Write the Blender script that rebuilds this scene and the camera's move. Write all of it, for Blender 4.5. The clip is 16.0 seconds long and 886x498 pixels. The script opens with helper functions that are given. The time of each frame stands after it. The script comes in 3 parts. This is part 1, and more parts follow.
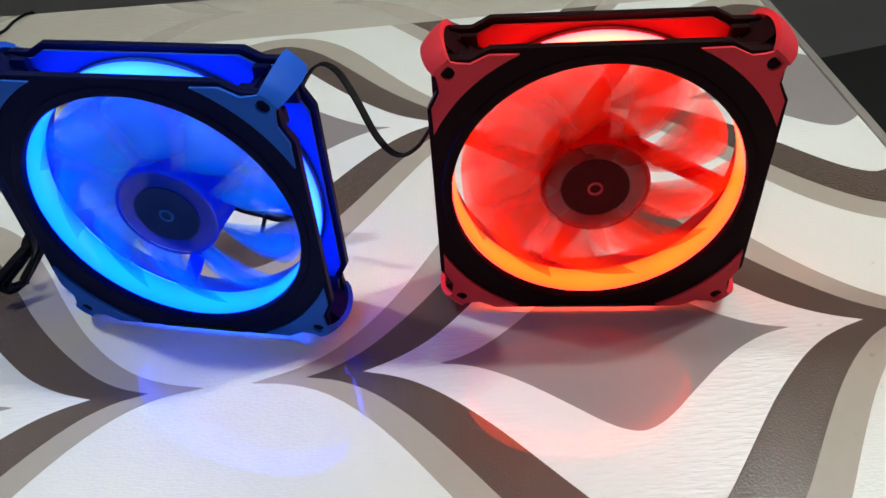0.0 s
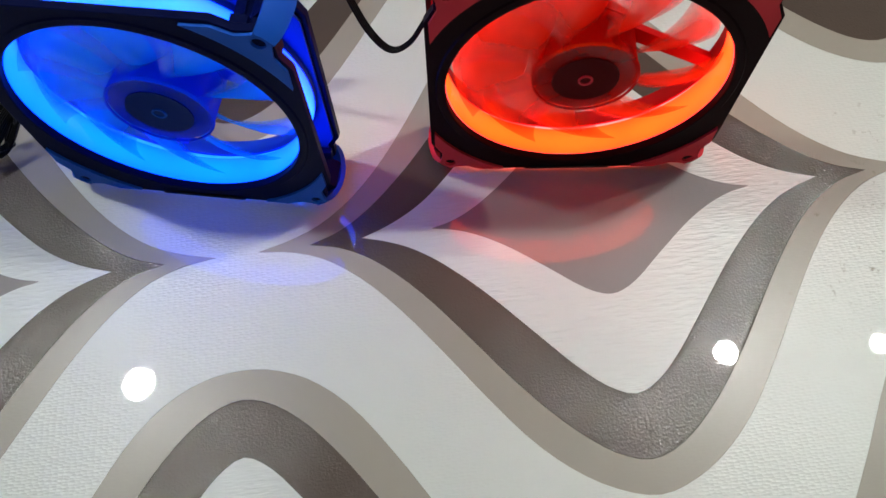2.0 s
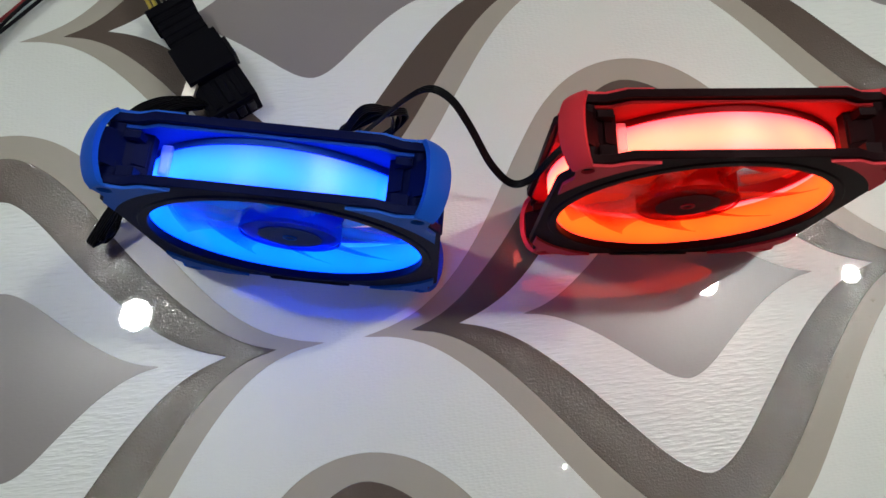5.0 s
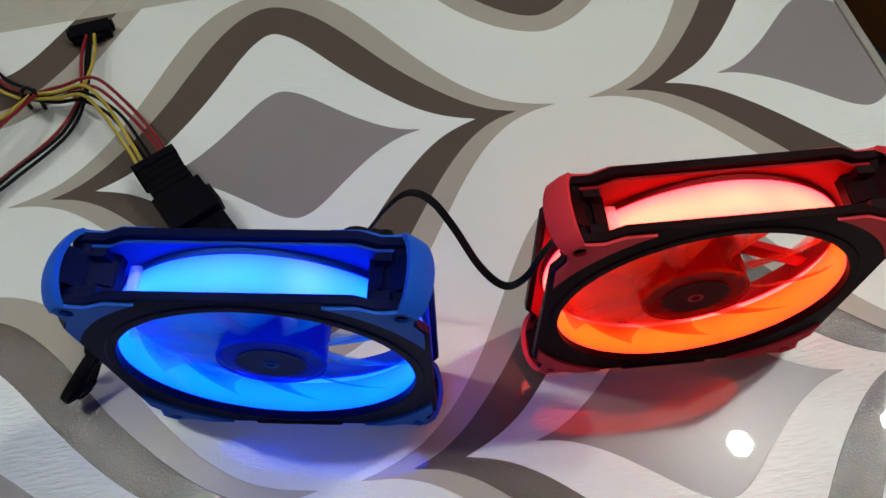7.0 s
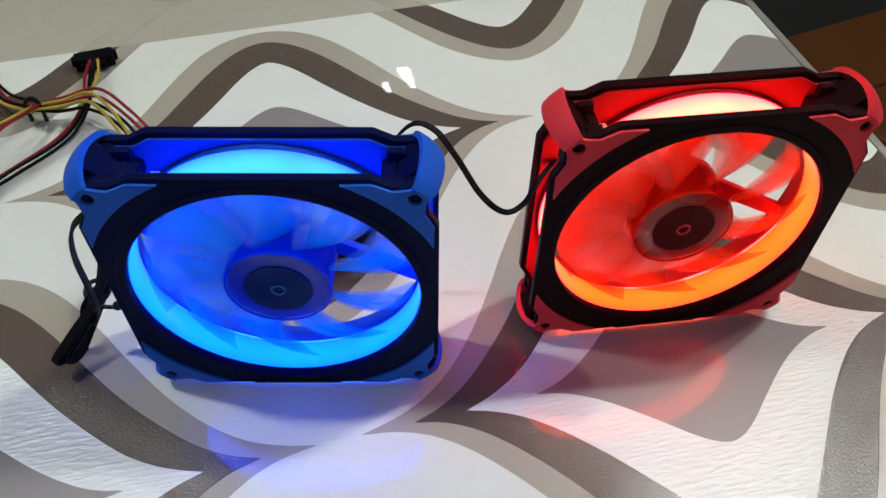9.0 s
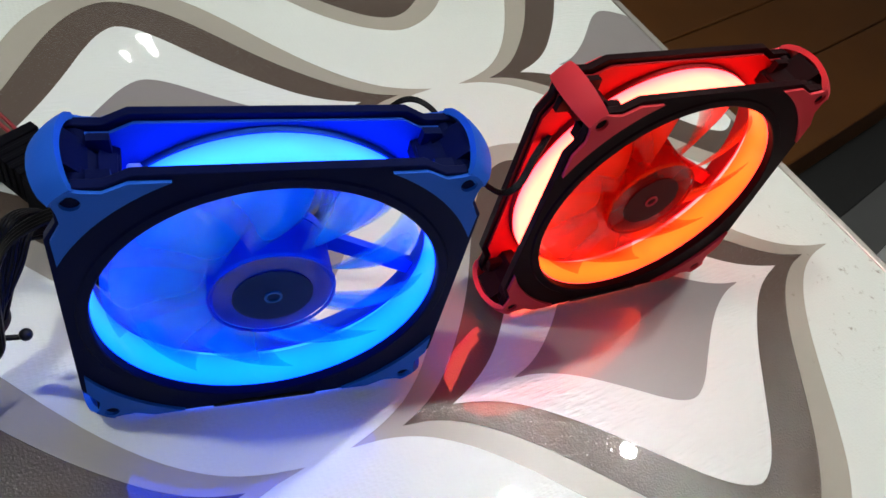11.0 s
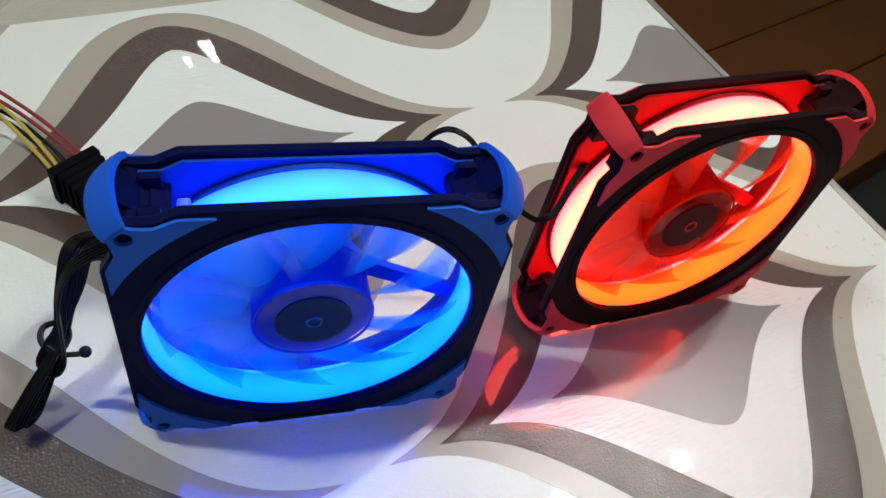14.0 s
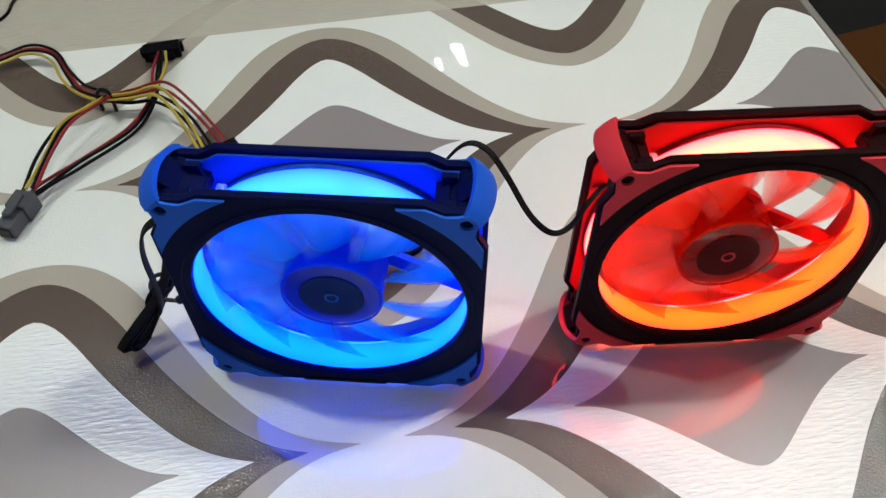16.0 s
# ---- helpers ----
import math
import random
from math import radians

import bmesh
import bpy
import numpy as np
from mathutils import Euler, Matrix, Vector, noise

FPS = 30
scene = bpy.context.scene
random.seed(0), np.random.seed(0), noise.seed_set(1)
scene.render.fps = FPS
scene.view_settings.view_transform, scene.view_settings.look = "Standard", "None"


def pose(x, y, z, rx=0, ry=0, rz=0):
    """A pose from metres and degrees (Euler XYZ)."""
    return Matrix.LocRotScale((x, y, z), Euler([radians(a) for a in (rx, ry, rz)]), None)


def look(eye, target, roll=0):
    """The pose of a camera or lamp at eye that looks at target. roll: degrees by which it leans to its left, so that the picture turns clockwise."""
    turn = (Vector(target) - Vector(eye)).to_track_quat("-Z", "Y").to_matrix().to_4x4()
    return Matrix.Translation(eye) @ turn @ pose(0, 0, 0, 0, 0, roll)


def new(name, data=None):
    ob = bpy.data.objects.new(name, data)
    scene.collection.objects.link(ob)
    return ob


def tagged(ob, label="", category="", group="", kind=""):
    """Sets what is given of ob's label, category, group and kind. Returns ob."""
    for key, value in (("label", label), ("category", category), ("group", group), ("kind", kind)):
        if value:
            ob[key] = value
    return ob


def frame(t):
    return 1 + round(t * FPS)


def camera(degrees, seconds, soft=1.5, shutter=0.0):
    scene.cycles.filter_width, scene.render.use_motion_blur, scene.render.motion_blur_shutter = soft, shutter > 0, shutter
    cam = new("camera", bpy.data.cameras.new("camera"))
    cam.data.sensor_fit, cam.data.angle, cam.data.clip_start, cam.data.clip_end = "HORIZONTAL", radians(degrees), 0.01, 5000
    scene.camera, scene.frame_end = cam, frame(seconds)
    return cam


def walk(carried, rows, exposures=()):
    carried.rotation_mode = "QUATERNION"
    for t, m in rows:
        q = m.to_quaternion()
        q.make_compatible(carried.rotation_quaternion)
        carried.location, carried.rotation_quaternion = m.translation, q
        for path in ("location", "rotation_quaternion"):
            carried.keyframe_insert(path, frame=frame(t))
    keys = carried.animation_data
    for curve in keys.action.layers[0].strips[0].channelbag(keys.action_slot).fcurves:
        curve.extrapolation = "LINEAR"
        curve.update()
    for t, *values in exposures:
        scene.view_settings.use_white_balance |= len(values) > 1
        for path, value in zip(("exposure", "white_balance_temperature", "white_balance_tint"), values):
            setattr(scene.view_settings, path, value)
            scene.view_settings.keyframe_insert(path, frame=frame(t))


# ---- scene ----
cam = camera(60.5, 16.0)
PATH = [
    (0, (0.039, 0.03, 0.239), (0.029, 1.52, -1.095), -4.7),
    (0.5, (0.049, 0.037, 0.236), (0.05, 1.495, -1.133), -4.7),
    (1, (0.055, 0.042, 0.253), (0.031, 1.402, -1.213), -5.7),
    (1.5, (0.046, 0.064, 0.274), (-0.004, 1.19, -1.378), -7.5),
    (2, (0.029, 0.085, 0.303), (0.074, 0.887, -1.529), -3.0),
    (2.5, (0.006, 0.113, 0.332), (0.098, 0.785, -1.55), 0.7),
    (3, (-0.014, 0.132, 0.349), (0.1, 0.737, -1.554), 3.1),
    (3.5, (-0.022, 0.148, 0.351), (0.117, 0.699, -1.567), 7.7),
    (4, (-0.027, 0.167, 0.356), (0.108, 0.68, -1.572), 8.4),
    (6.5, (-0.012, 0.159, 0.343), (0.071, 0.873, -1.523), -1.7),
    (7, (-0.016, 0.144, 0.326), (0.125, 1.131, -1.408), -2.8),
    (7.5, (-0.016, 0.127, 0.316), (0.145, 1.216, -1.354), -2.2),
    (8, (-0.026, 0.101, 0.31), (0.163, 1.325, -1.26), -1.5),
    (8.5, (-0.035, 0.079, 0.296), (0.227, 1.335, -1.237), 0.3),
    (9, (-0.047, 0.074, 0.288), (0.261, 1.35, -1.221), 0.9),
    (11.5, (-0.15, 0.14, 0.262), (0.907, 1.023, -1.188), 23.0),
    (12, (-0.171, 0.154, 0.262), (0.988, 0.953, -1.159), 25.4),
    (12.5, (-0.183, 0.167, 0.259), (1.056, 0.903, -1.127), 27.7),
    (13, (-0.174, 0.162, 0.26), (0.977, 0.959, -1.168), 25.8),
    (13.5, (-0.151, 0.148, 0.268), (0.885, 1.046, -1.188), 22.3),
    (14, (-0.123, 0.125, 0.276), (0.675, 1.174, -1.229), 15.5),
    (14.5, (-0.106, 0.112, 0.28), (0.432, 1.268, -1.261), 8.9),
    (15, (-0.089, 0.106, 0.287), (0.304, 1.276, -1.287), 5.5),
    (15.5, (-0.069, 0.093, 0.303), (0.142, 1.334, -1.251), -0.2),
    (16, (-0.048, 0.08, 0.307), (0.138, 1.325, -1.247), -0.2),
]
EXPOSURES = [(0, 0.53), (1, 0.54), (1.5, 0.33), (2, 0.07), (3.5, -0.13), (6.5, 0.01), (7, -0.03), (8, 0.07), (9, 0.37), (11.5, 0.47), (12.5, 0.38), (14.5, 0.47), (16, 0.48)]
walk(cam, [(t, look(eye, target, roll)) for t, eye, target, roll in PATH], EXPOSURES)


# ---- world and exposure ----
world = bpy.data.worlds.new("world")
scene.world = world
world.use_nodes = True
world.node_tree.nodes["Background"].inputs[0].default_value = (0.05, 0.05, 0.055, 1)
world.node_tree.nodes["Background"].inputs[1].default_value = 0.2

LAMP_POWER = 1330.0
BLUE_GLOW, RED_GLOW = 6.0, 4.4


# ---- materials ----
def fresh(name):
    m = bpy.data.materials.new(name)
    m.use_nodes = True
    nt = m.node_tree
    return m, nt, nt.nodes["Principled BSDF"]


def math_node(nt, op, a, b=None, clamp=False):
    n = nt.nodes.new("ShaderNodeMath")
    n.operation, n.use_clamp = op, clamp
    for k, v in enumerate((a, b)):
        if v is None:
            continue
        if isinstance(v, (int, float)):
            n.inputs[k].default_value = v
        else:
            nt.links.new(v, n.inputs[k])
    return n.outputs[0]


def noise_node(nt, scale, detail=3.0, rough=0.6, vector=None):
    n = nt.nodes.new("ShaderNodeTexNoise")
    n.inputs["Scale"].default_value, n.inputs["Detail"].default_value, n.inputs["Roughness"].default_value = scale, detail, rough
    if vector is None:
        vector = nt.nodes.new("ShaderNodeTexCoord").outputs["Object"]
    nt.links.new(vector, n.inputs["Vector"])
    return n.outputs["Fac"]


def mix_colour(nt, fac, a, b):
    n = nt.nodes.new("ShaderNodeMix")
    n.data_type = "RGBA"
    for v, k in ((fac, 0), (a, 6), (b, 7)):
        if isinstance(v, (int, float)):
            n.inputs[k].default_value = v
        elif isinstance(v, tuple):
            n.inputs[k].default_value = (*v, 1)
        else:
            nt.links.new(v, n.inputs[k])
    return n.outputs[2]


def bump(nt, bsdf, height, strength=0.3, distance=0.0005):
    n = nt.nodes.new("ShaderNodeBump")
    n.inputs["Strength"].default_value, n.inputs["Distance"].default_value = strength, distance
    nt.links.new(height, n.inputs["Height"])
    nt.links.new(n.outputs[0], bsdf.inputs["Normal"])


def surface(name, colour, rough, dark=None, scale=300.0, metal=0.0, relief=0.15, relief_scale=2500.0, spec=0.5):
    """A surface with two scales of variation: blotches between two colours, and a fine grain."""
    m, nt, b = fresh(name)
    blotch = noise_node(nt, scale * 0.1, 4)
    grain = noise_node(nt, relief_scale, 2)
    dark = dark or tuple(c * 0.75 for c in colour)
    nt.links.new(mix_colour(nt, blotch, dark, colour), b.inputs["Base Color"])
    r = math_node(nt, "MULTIPLY_ADD", grain, 0.25)
    r.node.inputs[2].default_value = rough - 0.12
    nt.links.new(r, b.inputs["Roughness"])
    b.inputs["Metallic"].default_value = metal
    b.inputs["Specular IOR Level"].default_value = spec
    bump(nt, b, grain, relief, 0.0002)
    return m


def glow(name, colour, strength):
    m, nt, b = fresh(name)
    b.inputs["Base Color"].default_value = (0.25, 0.25, 0.25, 1)
    b.inputs["Roughness"].default_value = 0.35
    b.inputs["Emission Color"].default_value = (*colour, 1)
    b.inputs["Emission Strength"].default_value = strength
    return m


def ring_glow(name, rim, core, strength, middle, reach):
    """A lit diffuser band: hottest along its middle, deeper in colour towards both rims, a little uneven round the ring."""
    m, nt, b = fresh(name)
    co = nt.nodes.new("ShaderNodeTexCoord").outputs["Object"]
    sep = nt.nodes.new("ShaderNodeSeparateXYZ")
    nt.links.new(co, sep.inputs[0])
    away = math_node(nt, "DIVIDE", math_node(nt, "SUBTRACT", sep.outputs[1], middle), reach)
    hot = math_node(nt, "SUBTRACT", 1.0, math_node(nt, "MULTIPLY", away, away), clamp=True)
    uneven = math_node(nt, "MULTIPLY_ADD", noise_node(nt, 55, 1, 0.5, co), 0.7)
    uneven.node.inputs[2].default_value = 0.65
    hot = math_node(nt, "MULTIPLY", hot, uneven, clamp=True)
    b.inputs["Base Color"].default_value = (0.06, 0.06, 0.06, 1)
    b.inputs["Roughness"].default_value = 0.35
    nt.links.new(mix_colour(nt, hot, rim, core), b.inputs["Emission Color"])
    b.inputs["Emission Strength"].default_value = strength
    return m


def clear_plastic(name, colour, opacity, rough=0.25, tint=0.6, tapered=False):
    """Thin translucent plastic: part of the light passes straight, the rest scatters to both sides; tapered sheets are clearer where thin."""
    m = bpy.data.materials.new(name)
    m.use_nodes = True
    nt = m.node_tree
    nt.nodes.remove(nt.nodes["Principled BSDF"])
    out = nt.nodes["Material Output"]
    clear = nt.nodes.new("ShaderNodeBsdfTransparent")
    clear.inputs[0].default_value = (*[tint + (1 - tint) * c for c in colour], 1)
    diff, trans = nt.nodes.new("ShaderNodeBsdfDiffuse"), nt.nodes.new("ShaderNodeBsdfTranslucent")
    gloss = nt.nodes.new("ShaderNodeBsdfGlossy")
    gloss.inputs["Roughness"].default_value = rough
    for n in (diff, trans):
        n.inputs[0].default_value = (*colour, 1)
    add1, add2, add3 = (nt.nodes.new("ShaderNodeMixShader") for _ in range(3))
    add1.inputs[0].default_value = 0.5
    nt.links.new(diff.outputs[0], add1.inputs[1])
    nt.links.new(trans.outputs[0], add1.inputs[2])
    blotch = noise_node(nt, 40, 3)
    fac = math_node(nt, "MULTIPLY_ADD", blotch, 0.12)
    fac.node.inputs[2].default_value = opacity - 0.06
    if tapered:
        thick = nt.nodes.new("ShaderNodeAttribute")
        thick.attribute_name = "thickness"
        fac = math_node(nt, "MULTIPLY", fac, thick.outputs["Fac"])
    nt.links.new(fac, add2.inputs[0])
    nt.links.new(clear.outputs[0], add2.inputs[1])
    nt.links.new(add1.outputs[0], add2.inputs[2])
    add3.inputs[0].default_value = 0.04
    nt.links.new(add2.outputs[0], add3.inputs[1])
    nt.links.new(gloss.outputs[0], add3.inputs[2])
    nt.links.new(add3.outputs[0], out.inputs["Surface"])
    return m


# the printed cloth: ogee cells in a centred lattice, each a nest of four outlines
PERIOD_X, PERIOD_Y = 0.3145, 0.357
CELL = (0.104, 0.2305)
CLOTH_TURN = 2.0
# half width of each outline, and its height in millimetres at even steps from the middle to the tip, upper and lower side
BANDS = [
    ("beige", 0.148, (126.3, 124.2, 117.3, 104.2, 84.0, 60.6, 39.2, 22.3, 10.5, 3.8, 0.0), (123.5, 119.6, 110.8, 97.0, 77.8, 56.6, 36.4, 19.9, 8.4, 2.4, 0.0)),
    ("dark", 0.1255, (114.1, 110.4, 101.0, 87.0, 69.8, 52.0, 36.6, 23.4, 12.2, 4.4, 0.0), (110.1, 106.2, 96.8, 84.0, 68.5, 51.4, 34.9, 20.8, 10.0, 3.2, 0.0)),
    ("white", 0.1025, (91.3, 85.8, 74.6, 61.0, 47.9, 36.0, 25.2, 15.6, 8.6, 3.6, 0.0), (84.3, 80.0, 70.8, 59.0, 46.8, 34.8, 24.2, 15.0, 7.9, 3.2, 0.0)),
    ("grey", 0.0715, (45.2, 43.0, 38.2, 32.0, 25.5, 19.2, 13.6, 8.6, 4.6, 1.8, 0.0), (41.4, 39.3, 34.5, 28.4, 22.4, 16.6, 11.4, 7.1, 3.7, 1.4, 0.0)),
]
RISE, SINK = 0.14, 0.004
INK = {"ground": (0.68, 0.715, 0.67), "beige": (0.36, 0.335, 0.28), "dark": (0.092, 0.069, 0.055), "white": (0.70, 0.735, 0.70), "grey": (0.235, 0.215, 0.21)}
BORDER_Y = 0.541


def outline(nt, across, heights):
    """One side of an outline: its height over the cell's axis, falling below the axis past the tip."""
    n = nt.nodes.new("ShaderNodeValToRGB")
    ramp = n.color_ramp
    knots = [0.001 * h for h in heights] + [-SINK]
    knots = [knots[1], *knots, knots[-1]]
    last = 31
    for j in range(last + 1):
        x = min(j / last * (len(heights)), len(heights) - 1e-6)
        k, t = int(x), x - int(x)
        p0, p1, p2, p3 = knots[k:k + 4]
        h = 0.5 * (2 * p1 + (p2 - p0) * t + (2 * p0 - 5 * p1 + 4 * p2 - p3) * t * t + (3 * p1 - p0 - 3 * p2 + p3) * t ** 3)
        stop = ramp.elements[0] if j == 0 else ramp.elements[-1] if j == last else ramp.elements.new(j / last)
        v = (h + SINK) / RISE
        stop.color = (v, v, v, 1)
    nt.links.new(across, n.inputs[0])
    return n.outputs["Color"]


def cloth_material():
    m, nt, b = fresh("printed_vinyl")
    co = nt.nodes.new("ShaderNodeTexCoord").outputs["Object"]
    turn = nt.nodes.new("ShaderNodeMapping")
    turn.vector_type = "TEXTURE"
    turn.inputs["Location"].default_value = (*CELL, 0)
    turn.inputs["Rotation"].default_value = (0, 0, radians(CLOTH_TURN))
    nt.links.new(co, turn.inputs[0])
    sep = nt.nodes.new("ShaderNodeSeparateXYZ")
    nt.links.new(turn.outputs[0], sep.inputs[0])
    # each point against the two interleaved rows of cells
    rows = []
    u = math_node(nt, "PINGPONG", sep.outputs[0], PERIOD_X / 2)
    for across, shift in ((u, 0.0), (math_node(nt, "SUBTRACT", PERIOD_X / 2, u), PERIOD_Y / 2)):
        n = nt.nodes.new("ShaderNodeMath")
        n.operation = "WRAP"
        nt.links.new(math_node(nt, "ADD", sep.outputs[1], shift), n.inputs[0])
        n.inputs[1].default_value, n.inputs[2].default_value = PERIOD_Y / 2, -PERIOD_Y / 2
        rows.append((across, math_node(nt, "ABSOLUTE", n.outputs[0]), math_node(nt, "GREATER_THAN", n.outputs[0], 0.0)))
    masks = {}
    for name, half, upper, lower in BANDS:
        sides = []
        for across, high, above in rows:
            s = math_node(nt, "DIVIDE", across, half * 1.1)
            edge = mix_colour(nt, above, outline(nt, s, lower), outline(nt, s, upper))
            p = math_node(nt, "MULTIPLY_ADD", edge, RISE)
            p.node.inputs[2].default_value = -SINK
            sides.append(math_node(nt, "SUBTRACT", p, high))
        d = math_node(nt, "MAXIMUM", *sides)
        masks[name] = math_node(nt, "MULTIPLY", math_node(nt, "ADD", d, 0.0002), 2500.0, clamp=True)
    colour = INK["ground"]
    for name, *_ in BANDS:
        colour = mix_colour(nt, masks[name], colour, INK[name])
    # the plain border along the far hem
    border = math_node(nt, "MULTIPLY", math_node(nt, "SUBTRACT", sep.outputs[1], BORDER_Y - CELL[1]), 1500.0, clamp=True)
    weave = noise_node(nt, 900, 2, 0.6, co)
    streak = nt.nodes.new("ShaderNodeMapping")
    streak.inputs["Scale"].default_value = (60, 900, 1)
    nt.links.new(co, streak.inputs[0])
    streaks = noise_node(nt, 1.0, 3, 0.6, streak.outputs[0])
    colour = mix_colour(nt, border, colour, mix_colour(nt, streaks, (0.35, 0.33, 0.27), (0.48, 0.46, 0.39)))
    # wear: faint smudges, and a few dirty specks near the open edge
    smudge = noise_node(nt, 6, 5, 0.65, co)
    n = nt.nodes.new("ShaderNodeMix")
    n.data_type, n.blend_type = "RGBA", "MULTIPLY"
    n.inputs[0].default_value = 1.0
    nt.links.new(colour, n.inputs[6])
    ramp = mix_colour(nt, smudge, (0.86, 0.86, 0.86), (1.0, 1.0, 1.0))
    nt.links.new(ramp, n.inputs[7])
    specks = math_node(nt, "MULTIPLY", math_node(nt, "SUBTRACT", noise_node(nt, 140, 5, 0.7, co), 0.60), 6.0, clamp=True)
    near = nt.nodes.new("ShaderNodeVectorMath")
    near.operation = "DISTANCE"
    nt.links.new(co, near.inputs[0])
    near.inputs[1].default_value = (0.245, 0.205, 0.0)
    patch = math_node(nt, "MULTIPLY", math_node(nt, "SUBTRACT", 0.075, near.outputs["Value"]), 40.0, clamp=True)
    final = mix_colour(nt, math_node(nt, "MULTIPLY", specks, patch), n.outputs[2], (0.16, 0.13, 0.08))
    nt.links.new(final, b.inputs["Base Color"])
    # relief: fine dots in the ground, wavy lines in the white rings, grain in the dark bands
    warp = nt.nodes.new("ShaderNodeMapping")
    warp.inputs["Scale"].default_value = (125, 600, 1)
    nt.links.new(co, warp.inputs[0])
    lines = math_node(nt, "MULTIPLY", math_node(nt, "SUBTRACT", noise_node(nt, 1.0, 1.5, 0.5, warp.outputs[0]), 0.4), 3.0, clamp=True)
    dots = nt.nodes.new("ShaderNodeTexVoronoi")
    dots.inputs["Scale"].default_value = 500
    dots.inputs["Randomness"].default_value = 0.55
    rows = nt.nodes.new("ShaderNodeMapping")
    rows.inputs["Scale"].default_value = (0.85, 1.7, 1)
    nt.links.new(co, rows.inputs[0])
    nt.links.new(rows.outputs[0], dots.inputs["Vector"])
    grain = noise_node(nt, 1000, 1, 0.5, co)
    inside_white = math_node(nt, "SUBTRACT", masks["white"], masks["grey"])
    inside_dark = math_node(nt, "SUBTRACT", masks["dark"], masks["white"])
    plain = math_node(nt, "MULTIPLY_ADD", masks["beige"], -0.5)
    plain.node.inputs[2].default_value = 0.62
    height = math_node(nt, "MULTIPLY", dots.outputs["Distance"], plain)
    height = math_node(nt, "ADD", height, math_node(nt, "MULTIPLY", math_node(nt, "MULTIPLY", lines, inside_white), 0.7))
    height = math_node(nt, "ADD", height, math_node(nt, "MULTIPLY", math_node(nt, "MULTIPLY", grain, inside_dark), 1.1))
    for name in masks:
        height = math_node(nt, "ADD", height, math_node(nt, "MULTIPLY", masks[name], 0.7 if name in ("dark", "grey") else -0.7))
    bump(nt, b, height, 0.8, 0.0003)
    # the dark ink has a harder gloss than the rest
    gloss = math_node(nt, "MULTIPLY_ADD", inside_dark, -0.16)
    gloss.node.inputs[2].default_value = 0.30
    nt.links.new(gloss, b.inputs["Roughness"])
    shine = math_node(nt, "MULTIPLY_ADD", inside_dark, 0.1)
    shine.node.inputs[2].default_value = 0.42
    nt.links.new(shine, b.inputs["Specular IOR Level"])
    b.inputs["Coat Weight"].default_value = 1.0
    b.inputs["Coat IOR"].default_value = 1.58
    b.inputs["Coat Roughness"].default_value = 0.015
    soft = nt.nodes.new("ShaderNodeBump")
    soft.inputs["Strength"].default_value, soft.inputs["Distance"].default_value = 0.03, 0.0001
    nt.links.new(noise_node(nt, 500, 2, 0.5, co), soft.inputs["Height"])
    nt.links.new(soft.outputs[0], b.inputs["Coat Normal"])
    return m


